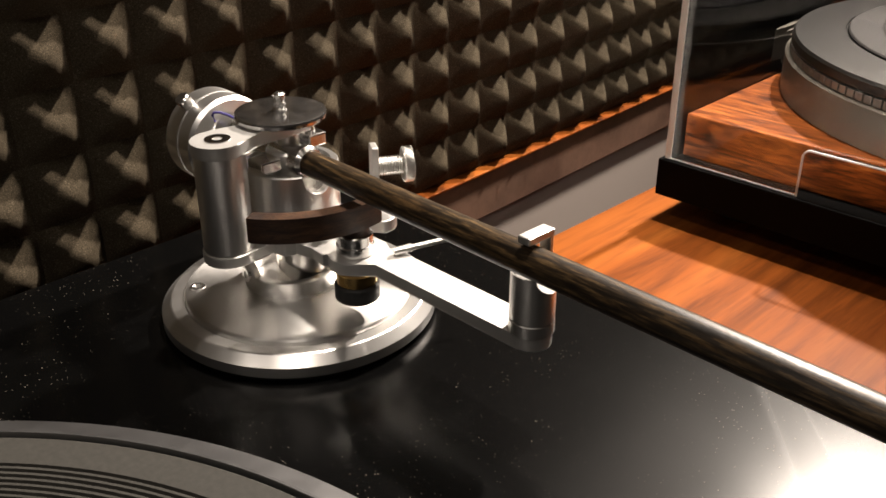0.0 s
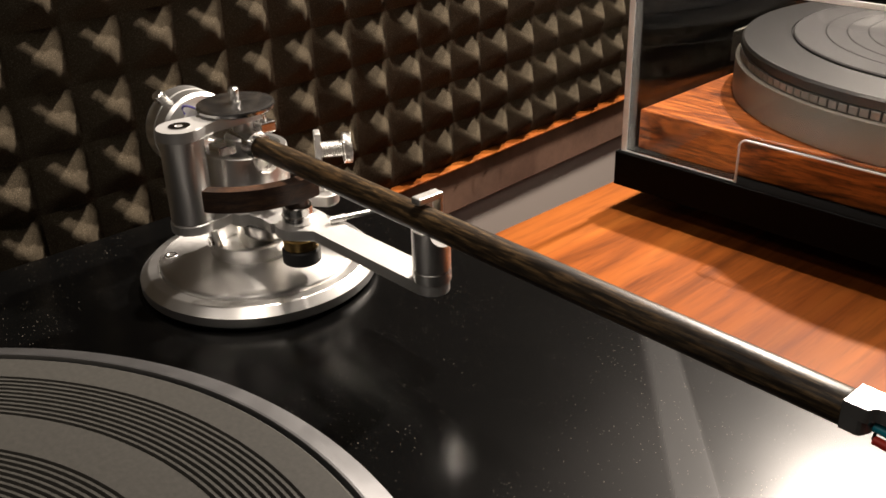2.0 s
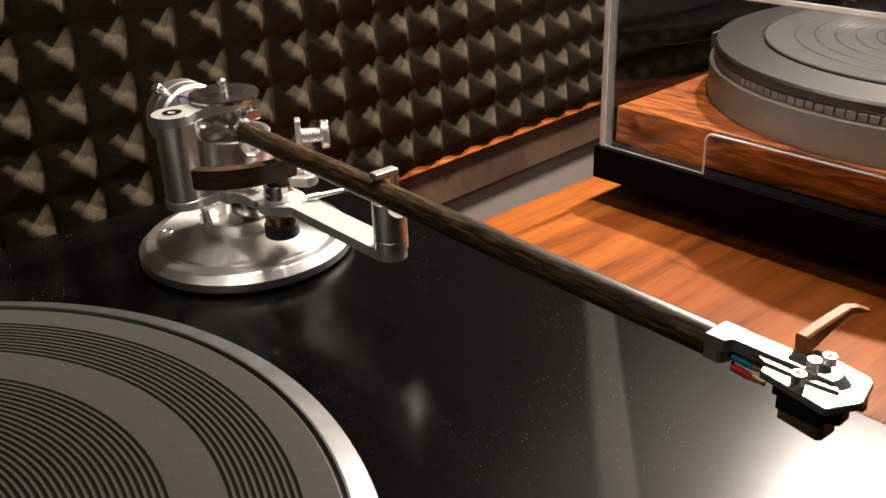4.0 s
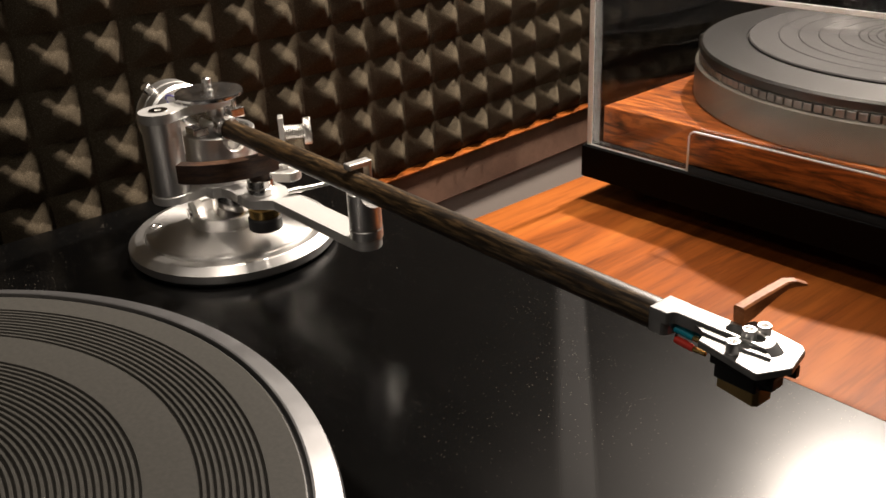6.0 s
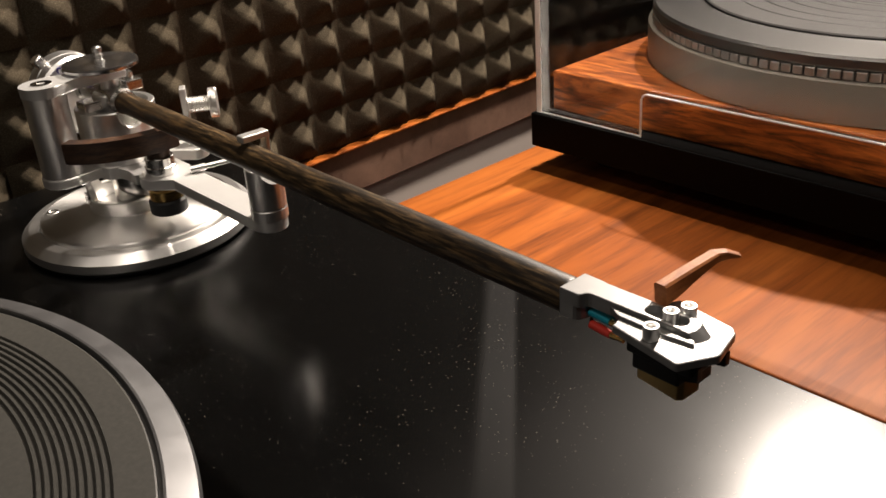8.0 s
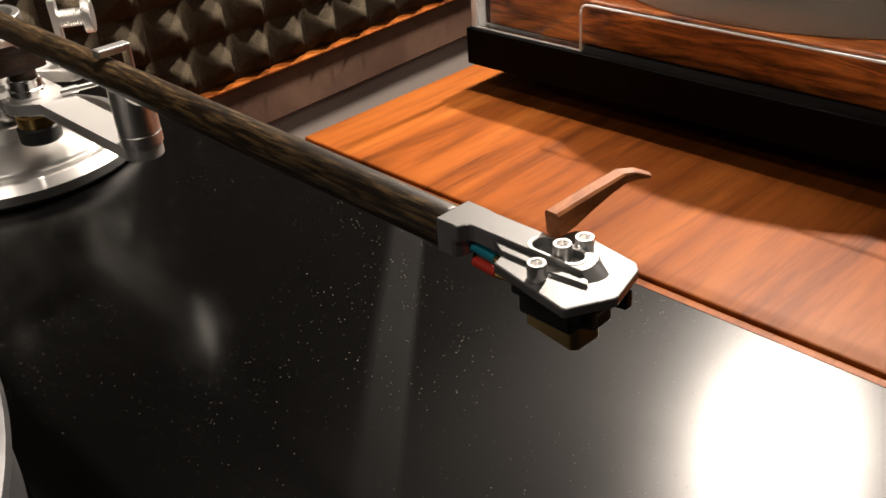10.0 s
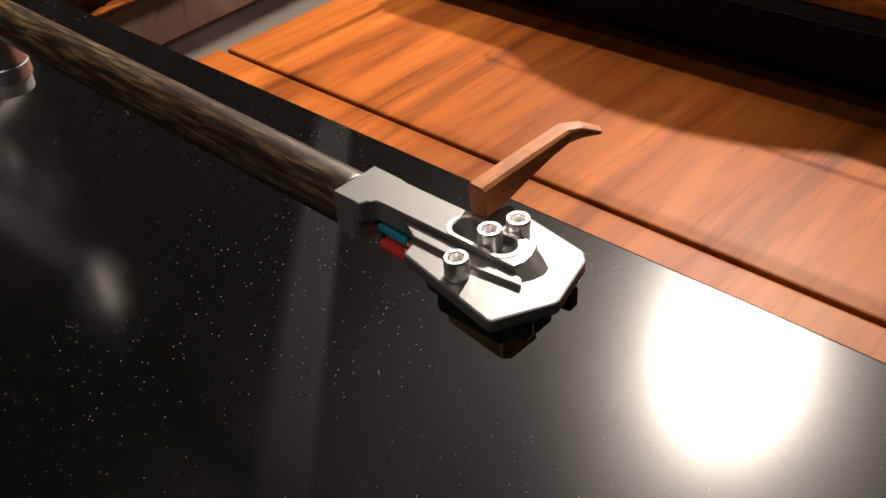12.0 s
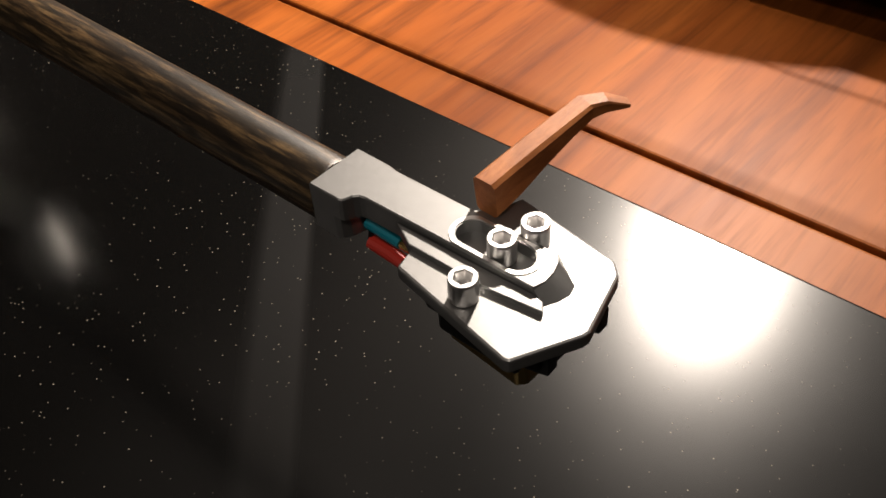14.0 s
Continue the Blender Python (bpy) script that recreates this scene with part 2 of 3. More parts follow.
def lathe(profile, seg=64, m=Matrix(), bm=None):
    """A turned solid round z from (radius, height) pairs."""
    bm = bm or bmesh.new()
    rings = []
    for r, z in profile:
        if r < 1e-7:
            rings.append([bm.verts.new(m @ Vector((0, 0, z)))])
        else:
            rings.append([bm.verts.new(m @ Vector((r * math.cos(k * math.tau / seg), r * math.sin(k * math.tau / seg), z))) for k in range(seg)])
    for a, b in zip(rings, rings[1:]):
        for k in range(seg):
            va, vb = a[k % len(a)], a[(k + 1) % len(a)]
            vc, vd = b[(k + 1) % len(b)], b[k % len(b)]
            vs = []
            for v in (va, vb, vc, vd):
                if v not in vs:
                    vs.append(v)
            if len(vs) > 2:
                bm.faces.new(vs)
    return bm


def prism(outline, z0, z1, bevel=0.0, seg=2, bm=None, m=Matrix()):
    """An upright solid over an outline of (x, y) corners."""
    one = bmesh.new()
    low = [one.verts.new((x, y, z0)) for x, y in outline]
    top = [one.verts.new((x, y, z1)) for x, y in outline]
    n = len(outline)
    one.faces.new(low[::-1])
    one.faces.new(top)
    for k in range(n):
        one.faces.new((low[k], low[(k + 1) % n], top[(k + 1) % n], top[k]))
    if bevel:
        bmesh.ops.bevel(one, geom=[e for e in one.edges], offset=bevel, segments=seg, profile=0.5, affect="EDGES", clamp_overlap=True)
    one.transform(m)
    layer = one.faces.layers.int.new("flat")
    for f in one.faces:
        f[layer] = 1
    if bm is None:
        return one
    me = bpy.data.meshes.new("tmp")
    one.to_mesh(me)
    one.free()
    bm.from_mesh(me)
    bpy.data.meshes.remove(me)
    return bm


def block(x0, x1, y0, y1, z0, z1, bevel=0.0, seg=2, bm=None, m=Matrix()):
    return prism([(x0, y0), (x1, y0), (x1, y1), (x0, y1)], z0, z1, bevel, seg, bm, m)


def arc_points(cx, cy, r, a0, a1, n):
    return [(cx + r * math.cos(radians(a0 + (a1 - a0) * k / n)), cy + r * math.sin(radians(a0 + (a1 - a0) * k / n))) for k in range(n + 1)]


def tube(points, radius, seg=10, bm=None):
    """A round bar along points; radius is one number or one a point."""
    bm = bm or bmesh.new()
    pts = [Vector(p) for p in points]
    rad = radius if isinstance(radius, (list, tuple)) else [radius] * len(pts)
    rings = []
    for k, p in enumerate(pts):
        t = (pts[min(k + 1, len(pts) - 1)] - pts[max(k - 1, 0)]).normalized()
        side = t.cross(Vector((0, 0, 1)) if abs(t.z) < 0.9 else Vector((1, 0, 0))).normalized()
        up = side.cross(t)
        rings.append([bm.verts.new(p + rad[k] * (math.cos(j * math.tau / seg) * side + math.sin(j * math.tau / seg) * up)) for j in range(seg)])
    for a, b in zip(rings, rings[1:]):
        for j in range(seg):
            bm.faces.new((a[j], a[(j + 1) % seg], b[(j + 1) % seg], b[j]))
    bm.faces.new(rings[0][::-1])
    bm.faces.new(rings[-1])
    return bm


ALONG_X = pose(0, 0, 0, 0, 90, 0)     # turns a lathe's z towards x
ALONG_Y = pose(0, 0, 0, -90, 0, 0)    # and towards y

SHELF = pose(0, 0, 0, 0, 0, -46.46)    # x along the shelf, y to the far side
ARM = pose(-0.0712, 0.3276, 0, 0, 0, -47.23)   # x along the arm tube, from the pivot
CASE = pose(0.1295, 0.5799, 0, 0, 0, -45.30)
WALL = pose(-0.0829, 0.5254, 0, 0, 0, 46.98)   # x along the foam wall, -y into the room
DESK_Z = -0.0823

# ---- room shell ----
# unseen shell that closes the room, its dimness held in the colour
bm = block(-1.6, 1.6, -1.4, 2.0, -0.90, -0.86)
tagged(finish("floor", bm, SHELL_DARK, SHELF), "unseen brown floor, darkened against bounce light", "floor", kind="structure")
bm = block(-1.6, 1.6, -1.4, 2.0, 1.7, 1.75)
tagged(finish("ceiling", bm, SHELL_DARK, SHELF), "unseen ceiling, darkened against bounce light", "ceiling", kind="structure")
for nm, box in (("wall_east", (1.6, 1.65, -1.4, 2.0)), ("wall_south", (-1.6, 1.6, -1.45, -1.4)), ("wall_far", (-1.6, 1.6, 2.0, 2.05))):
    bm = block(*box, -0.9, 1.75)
    tagged(finish(nm, bm, SHELL_DARK, SHELF), "unseen plain wall, darkened against bounce light", "wall", kind="structure")
# darker than wall_low so that the lacquer mirrors black, not lit grey
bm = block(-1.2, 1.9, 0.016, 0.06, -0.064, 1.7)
tagged(finish("wall_west", bm, SHELL_DARK, WALL), "wall behind the foam, darkened to keep its reflection black", "wall", kind="structure")
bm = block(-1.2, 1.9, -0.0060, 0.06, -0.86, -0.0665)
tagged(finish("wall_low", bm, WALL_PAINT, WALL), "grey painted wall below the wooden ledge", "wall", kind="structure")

# ---- foam on the wall ----
PITCH = 0.0314


def pyramid(bm, x0, z0, seed):
    """One soft pyramid of foam over a square cell, worn a little differently by its seed."""
    h, n = 0.0145, 8
    wear = random.Random(seed)
    tilt, lower = wear.uniform(-0.0005, 0.0005), wear.uniform(0.93, 1.0)
    grid = []
    for a in range(n + 1):
        col = []
        for b in range(n + 1):
            fx, fz = a / n, b / n
            edge = 1 - min((abs(fx * 2 - 1) ** 6 + abs(fz * 2 - 1) ** 6) ** (1 / 6), 1.0)
            d = max(0.0, (edge - 0.10) / 0.90)
            d = d if d < 0.86 else 0.86 + (d - 0.86) * 0.45
            w = noise.noise((fx * 9 + seed * 7, fz * 9, 0)) * 0.0006 + noise.noise((fx * 2 + seed * 3, fz * 2, 3)) * 0.0008
            soft = min(edge * 4, 1.0)
            col.append(bm.verts.new((x0 + fx * PITCH + tilt * d, -h * d * lower - 0.001 + w * soft, z0 + fz * PITCH + tilt * d)))
        grid.append(col)
    for a in range(n):
        for b in range(n):
            q = (grid[a][b], grid[a + 1][b], grid[a + 1][b + 1], grid[a][b + 1])
            if (a + 0.5 - n / 2) * (b + 0.5 - n / 2) > 0:
                bm.faces.new((q[0], q[1], q[2]))
                bm.faces.new((q[0], q[2], q[3]))
            else:
                bm.faces.new((q[0], q[1], q[3]))
                bm.faces.new((q[1], q[2], q[3]))
    return bm


ROW0 = 0.0298 - 3 * PITCH
foam = thing("acoustic_foam", WALL, "charcoal pyramid acoustic foam panel glued to the wall", "acoustic foam")
part("foam_backing", block(-16.5 * PITCH, 36.5 * PITCH, -0.0008, 0.0155, ROW0, ROW0 + 16 * PITCH), FOAM, foam)
upper = bmesh.new()
for i in range(-16, 36):
    for j in range(16):
        if i < -8 or j > 5:
            pyramid(upper, (i - 0.5) * PITCH, ROW0 + j * PITCH, i * 16 + j)
part("foam_pyramids", upper, FOAM, foam, "", True, 60)
shapes = []
for k in range(12):
    ob = part("pyramid", pyramid(bmesh.new(), -PITCH / 2, 0.0, k), FOAM, foam, "", True, 60)
    ob.location = ((k - 8) * PITCH, 0, ROW0)
    shapes.append(ob.data)
pick = random.Random(4)
for i in range(-8, 36):
    for j in range(6):
        if j == 0 and i < 4:
            continue
        ob = new("pyramid", pick.choice(shapes))
        ob.parent = foam
        ob.location = (i * PITCH, 0, ROW0 + j * PITCH)
bm = block(-1.19, 1.89, -0.0105, 0.055, -0.0664, -0.0646, 0.0005)
tagged(finish("wall_ledge", bm, TEAK, WALL), "orange teak ledge under the foam", "ledge", kind="structure")

# dark brown strip, 34 mm tall, directly below the ledge
bm = block(-1.19, 1.89, -0.0085, -0.0061, -0.1003, -0.0665, 0.0004)
tagged(finish("trim", bm, LEDGE_STRIP, WALL), "dark brown strip under the wooden ledge", "trim", kind="structure")

# ---- shelf ----
shelf = thing("sideboard", SHELF, "orange teak sideboard top under both record players", "sideboard")
part("top_board", block(-0.361, 1.2, 0.3696, 1.15, DESK_Z - 0.02, DESK_Z, 0.0012), TEAK, shelf)
part("front_rail", block(-0.366, 1.2, -0.5, 0.3681, DESK_Z - 0.024, DESK_Z - 0.001, 0.0015), TEAK, shelf)
part("carcass", block(-0.355, 1.19, -0.49, 1.14, -0.86, DESK_Z - 0.0245, 0.001), TEAK, shelf)

# ---- near record player: plinth and platter ----
deck = thing("record_player", SHELF, "black satin record player with a grey ribbed mat", "record player")
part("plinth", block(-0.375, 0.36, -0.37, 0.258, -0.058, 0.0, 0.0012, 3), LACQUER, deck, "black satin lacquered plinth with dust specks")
for x in (-0.33, 0.31):
    for y in (-0.32, 0.21):
        part("foot", lathe([(0, -0.0843), (0.022, -0.0843), (0.022, -0.058), (0, -0.058)], 24, Matrix.Translation((x, y, 0))), RUBBER, deck)
px, py = (-0.1345 * 0.689 - 0.0503 * 0.725), (-0.1345 * 0.725 + 0.0503 * 0.689)
PC = Matrix.Translation((px, py, 0))
part("platter", lathe([(0, 0.004), (0.155, 0.004), (0.158, 0.006), (0.158, 0.026), (0.1605, 0.030), (0.1612, 0.033), (0.1605, 0.0348), (0.1590, 0.0354), (0.1535, 0.0372), (0.1528, 0.0372), (0.1524, 0.0350), (0, 0.0350)], 192, PC), RIM, deck, "machined aluminium platter")


def mat_profile():
    prof = [(0, 0.0352), (0.1514, 0.0352), (0.1514, 0.0364)]
    bands = [(0.1420, 0.1228, 10), (0.1092, 0.0640, 23)]
    prof.append((0.1510, 0.0366))
    for hi, lo, n in bands:
        step = (hi - lo) / n
        for k in range(n):
            c = hi - step * (k + 0.5)
            prof += [(c + step * 0.30, 0.0366), (c + step * 0.16, 0.0354), (c - step * 0.16, 0.0354), (c - step * 0.30, 0.0366)]
    prof += [(0.045, 0.0366), (0.0, 0.0366)]
    return prof


part("platter_mat", lathe(mat_profile(), 192, PC), MAT, deck, "grey rubber mat with bands of dark grooves")

# ---- tonearm base ----
def at(x, y, z=0.0):
    return Matrix.Translation((x, y, z))


def cap_screw(r, h, socket, depth, seg=24):
    """A round screw head with a six-sided socket; z runs from 0 to h."""
    bm = bmesh.new()

    def ring(rad, z, hexed=False):
        out = []
        for k in range(seg):
            a = k * math.tau / seg
            q = rad
            if hexed:
                q = rad / math.cos((a % (math.pi / 3)) - math.pi / 6)
            out.append(bm.verts.new((q * math.cos(a), q * math.sin(a), z)))
        return out
    rings = [ring(r * 0.96, 0), ring(r, h * 0.06), ring(r, h * 0.90), ring(r * 0.94, h), ring(socket * 1.12, h, True), ring(socket, h - 0.1 * depth, True), ring(socket, h - depth, True)]
    for a, b in zip(rings, rings[1:]):
        for k in range(seg):
            bm.faces.new((a[k], a[(k + 1) % seg], b[(k + 1) % seg], b[k]))
    bm.faces.new(rings[0][::-1])
    bm.faces.new(rings[-1])
    return bm


def wall_ring(r0, r1, z0, top, seg=96):
    """An upright ring wall whose top height follows top(angle)."""
    bm = bmesh.new()
    q = []
    for k in range(seg):
        a = k * math.tau / seg
        c, s = math.cos(a), math.sin(a)
        q.append([bm.verts.new((r0 * c, r0 * s, z0)), bm.verts.new((r1 * c, r1 * s, z0)), bm.verts.new((r1 * c, r1 * s, top(a) - 0.0004)),
                  bm.verts.new(((r1 - 0.0004) * c, (r1 - 0.0004) * s, top(a))), bm.verts.new((r0 * c, r0 * s, top(a)))])
    for k in range(seg):
        a, b = q[k], q[(k + 1) % seg]
        for j in range(5):
            bm.faces.new((a[j], b[j], b[(j + 1) % 5], a[(j + 1) % 5]))
    return bm


def obround(cx0, cx1, cy, r, n):
    pts = []
    for k in range(n):
        a = k * math.tau / n
        c, s = math.cos(a), math.sin(a)
        pts.append(((cx1 if c > 0 else cx0) + r * c, cy + r * s))
    return pts


def plate_with_slot(outline, slot, z0, z1):
    """A flat plate with a slot through it: each slot corner is joined to the outline along its ray."""
    bm = bmesh.new()
    cx = sum(p[0] for p in slot) / len(slot)
    cy = sum(p[1] for p in slot) / len(slot)

    def outer(px, py):
        dx, dy = px - cx, py - cy
        best = None
        for (ax, ay), (bx, by) in zip(outline, outline[1:] + outline[:1]):
            den = dx * (by - ay) - dy * (bx - ax)
            if abs(den) < 1e-14:
                continue
            t = ((ax - cx) * (by - ay) - (ay - cy) * (bx - ax)) / den
            u = ((ax - cx) * dy - (ay - cy) * dx) / den
            if t > 0 and -1e-6 <= u <= 1 + 1e-6 and (best is None or t < best):
                best = t
        return cx + dx * best, cy + dy * best
    rows = []
    for px, py in slot:
        ox, oy = outer(px, py)
        rows.append([bm.verts.new((px, py, z0)), bm.verts.new((ox, oy, z0)), bm.verts.new((ox, oy, z1 - 0.0002)),
                     bm.verts.new((ox + (px - ox) * 0.06, oy + (py - oy) * 0.06, z1)), bm.verts.new((px, py, z1))])
    n = len(rows)
    for k in range(n):
        a, b = rows[k], rows[(k + 1) % n]
        for j in range(5):
            bm.faces.new((a[j], b[j], b[(j + 1) % 5], a[(j + 1) % 5]))
    return bm


def ribbon(points, widths, heights, bm=None):
    """A bar of rectangular section, with softened corners, along points in the r-z plane."""
    bm = bm or bmesh.new()
    pts = [Vector(p) for p in points]
    rings = []
    for k, p in enumerate(pts):
        t = (pts[min(k + 1, len(pts) - 1)] - pts[max(k - 1, 0)]).normalized()
        side = t.cross(Vector((0, 0, 1))).normalized()
        up = side.cross(t)
        w, h = widths[k] / 2, heights[k] / 2
        c = min(w, h) * 0.3
        prof = [(-w + c, -h), (w - c, -h), (w, -h + c), (w, h - c), (w - c, h), (-w + c, h), (-w, h - c), (-w, -h + c)]
        rings.append([bm.verts.new(p + side * x + up * y) for x, y in prof])
    for a, b in zip(rings, rings[1:]):
        for j in range(8):
            bm.faces.new((a[j], a[(j + 1) % 8], b[(j + 1) % 8], b[j]))
    bm.faces.new(rings[0][::-1])
    bm.faces.new(rings[-1])
    return bm


arm = thing("tonearm", ARM, "silver aluminium tonearm with a dark wooden arm tube", "tonearm")
flange = part("base_flange", lathe([(0, 0.0030), (0.0430, 0.0030), (0.0430, 0.0108), (0.0427, 0.0113), (0.0420, 0.0116), (0.0300, 0.0127), (0.0178, 0.0132), (0, 0.0132)], 160), TURNED, arm, "turned aluminium base disc with a stepped rim", True, 5)
part("base_rim", lathe([(0.0433, 0.0012), (0.0507, 0.0012), (0.0519, 0.0022), (0.0519, 0.0060), (0.0515, 0.0064), (0.0486, 0.0092), (0.0480, 0.0095), (0.0438, 0.0097), (0.0433, 0.0092), (0.0433, 0.0012)], 160), ALU, flange, "bright chamfered outer ring", True, 8)
part("base_gasket", lathe([(0, 0.0), (0.0500, 0.0), (0.0500, 0.0013), (0, 0.0013)], 96), RUBBER, arm)
for k in range(2):
    a = radians(235 + 180 * k)
    part("base_screw", cap_screw(0.0029, 0.0016, 0.0013, 0.0012), CHROME, flange).matrix_local = at(0.0382 * math.cos(a), 0.0382 * math.sin(a), 0.0108)


def collar_top(a):
    """The collar's height: a low ring with one round ear for the clamp screw."""
    u = (a - radians(240)) / radians(36)
    return 0.0196 + (0.0064 * math.sqrt(1 - u * u) if abs(u) < 1 else 0.0)


collar = part("collar", wall_ring(0.0150, 0.0176, 0.0128, collar_top, 144), ALU, arm)
collar.matrix_local = at(-0.002, -0.002)
part("collar_floor", lathe([(0, 0.0130), (0.0172, 0.0130), (0.0172, 0.0137), (0, 0.0137)], 64), ALU_FACE, arm)
part("collar_screw", cap_screw(0.0030, 0.0012, 0.0012, 0.0008), CHROME, collar).matrix_local = pose(0.0176 * math.cos(radians(262)), 0.0176 * math.sin(radians(262)), 0.0200, 0, 90, 262)
part("stem", lathe([(0, 0.0136), (0.0108, 0.0136), (0.0108, 0.0315), (0, 0.0315)], 64, at(0.0018, 0.0018)), STEM, arm, "polished steel stem")


def body_top(a):
    y = 0.0172 * math.sin(a)
    if math.cos(a) > 0 and abs(y) < 0.0064:
        return 0.0600 - math.sqrt(max(0.0064 ** 2 - y * y, 0))
    return 0.0608


part("body", wall_ring(0.0146, 0.0172, 0.0372, body_top, 144), ALU, arm, "turned aluminium bearing body with a round notch")
part("body_floor", lathe([(0, 0.0372), (0.0147, 0.0372), (0.0147, 0.0520), (0, 0.0520)], 64), STEEL, arm)
part("bearing_cup", lathe([(0, 0.0520), (0.0085, 0.0520), (0.0085, 0.0655), (0.0078, 0.0664), (0.0040, 0.0664), (0.0040, 0.0775), (0, 0.0775)], 48), ALU, arm)
yoke = part("yoke", block(-0.0045, 0.0045, -0.0150, -0.0055, 0.0602, 0.0645, 0.0005), CHROME, arm)
part("yoke_block", block(-0.0030, 0.0058, 0.0048, 0.0125, 0.0655, 0.0702, 0.0006), CHROME, arm)
part("yoke_screw", cap_screw(0.0021, 0.0030, 0.0011, 0.0015), CHROME, arm).matrix_local = at(0.0010, 0.0085, 0.0702)

hexa = [(0.0195 * math.cos(radians(k * 60 + 13)), 0.0195 * math.sin(radians(k * 60 + 13))) for k in range(6)]
part("hex_plate", prism(hexa, 0.0315, 0.0371, 0.0004), ALU_SATIN, arm, "satin aluminium hexagonal plate")
POST = (0.0014, -0.0292)
foot = arc_points(POST[0], POST[1], 0.0094, 155, 385, 20) + [(0.0085, -0.010), (-0.0085, -0.010)]
part("post_foot", prism(foot, 0.0325, 0.0368, 0.0006), ALU_SATIN, arm)
part("post", lathe([(0, 0.0369), (0.0085, 0.0369), (0.0088, 0.0372), (0.0088, 0.0722), (0, 0.0722)], 64, at(*POST)), ALU, arm)
bridge = arc_points(POST[0], POST[1], 0.0092, 160, 380, 24) + [(0.0066, -0.0190), (0.0060, -0.0150), (0.0060, 0.006), (-0.0060, 0.006), (-0.0060, -0.0150), (-0.0066, -0.0190)]
part("bridge", prism(bridge, 0.0723, 0.0768, 0.0006), ALU_SATIN, arm, "satin aluminium bridge over the bearing")
part("bridge_screw", cap_screw(0.0044, 0.0006, 0.0016, 0.0006, 36), STEEL, arm).matrix_local = at(*POST, 0.0766)
TD = at(-0.0012, -0.0018)
part("top_disc", lathe([(0, 0.0774), (0.0155, 0.0774), (0.0161, 0.0779), (0.0162, 0.0790), (0.0159, 0.0797), (0.0152, 0.0799), (0, 0.0799)], 96, TD), DISC, arm, "polished steel disc")
part("spindle", lathe([(0, 0.0798), (0.0024, 0.0798), (0.0024, 0.0806), (0.0016, 0.0809), (0.0016, 0.0818), (0.0021, 0.0820), (0.0021, 0.0829), (0.0016, 0.0831), (0.0016, 0.0838), (0.0021, 0.0840), (0.0021, 0.0858), (0.0012, 0.0864), (0, 0.0864)], 24, TD), CHROME, arm)

# lift: arm, rest and clip
LIFT = (0.0350, 0.0003)
end = (0.1108, 0.0064)
lift = [(0.008, -0.012), (0.022, -0.0085), (0.0290, -0.0095)] + arc_points(LIFT[0], LIFT[1] - 0.0008, 0.0090, -130, -50, 8) + [(0.0470, -0.0005)] + arc_points(end[0], end[1], 0.0064, -90, 90, 16) + [(0.0500, 0.0122)] + arc_points(LIFT[0], LIFT[1] + 0.004, 0.0085, 45, 110, 8) + [(0.020, 0.0125), (0.006, 0.013)]
part("lift_arm", prism(lift, 0.0320, 0.0366, 0.0005), ALU_SATIN, arm, "satin aluminium lift arm")
E0 = at(*end)
part("rest_ring", lathe([(0, 0.0367), (0.0070, 0.0367), (0.0070, 0.0405), (0.0068, 0.0408), (0, 0.0408)], 48, E0), ALU, arm)


def rest_post():
    bm = bmesh.new()
    seg, R = 48, 0.0069

    def top(x, y):
        d = y - 0.0012
        if y < -0.0048:
            return 0.0566
        z = 0.0575 - math.sqrt(max(0.0063 ** 2 - d * d, 0.0)) if abs(d) < 0.0063 else 0.0566
        return min(z, 0.0566) - max(0.0, y) * 0.15
    low = [bm.verts.new((R * math.cos(k * math.tau / seg), R * math.sin(k * math.tau / seg), 0.0411)) for k in range(seg)]
    rings = [low]
    for f in (1.0, 0.94, 0.75, 0.5, 0.25):
        rings.append([bm.verts.new((f * R * math.cos(k * math.tau / seg), f * R * math.sin(k * math.tau / seg), top(0, f * R * math.sin(k * math.tau / seg)))) for k in range(seg)])
    for a, b in zip(rings, rings[1:]):
        for k in range(seg):
            bm.faces.new((a[k], a[(k + 1) % seg], b[(k + 1) % seg], b[k]))
    bm.faces.new(rings[-1])
    bm.faces.new(low[::-1])
    bm.transform(E0)
    return bm


part("rest_post", rest_post(), ALU, arm, "aluminium arm rest with a scooped top")
clip = block(0.1120, 0.1166, -0.0030, 0.0080, 0.0692, 0.0716, 0.0005)
block(0.1124, 0.1164, 0.0062, 0.0079, 0.0545, 0.0700, 0.0004, 2, clip)
part("rest_clip", clip, ALU_FACE, arm, "bright hooked clip over the arm tube")
L0 = at(*LIFT)
part("lift_foot", lathe([(0, 0.0190), (0.0076, 0.0190), (0.0080, 0.0194), (0.0080, 0.0246), (0.0074, 0.0252), (0, 0.0252)], 48, L0), RUBBER, arm, "black rubber lift foot")
part("lift_ring", lathe([(0, 0.0252), (0.0068, 0.0252), (0.0072, 0.0256), (0.0072, 0.0296), (0.0064, 0.0301), (0.0064, 0.0319), (0, 0.0319)], 48, L0), BRASS, arm, "brass ring")
part("lift_collar", lathe([(0, 0.0367), (0.0064, 0.0367), (0.0067, 0.0371), (0.0067, 0.0402), (0.0062, 0.0406), (0.0062, 0.0440), (0.0058, 0.0444), (0, 0.0444)], 48, L0), CHROME, arm)
part("lift_pin", lathe([(0, 0.0444), (0.0050, 0.0444), (0.0050, 0.0478), (0, 0.0478)], 32, L0), WENGE_ARC, arm)
arc = arc_points(0, 0, 0.0412, -57, 12, 40) + arc_points(0, 0, 0.0358, 12, -57, 40)
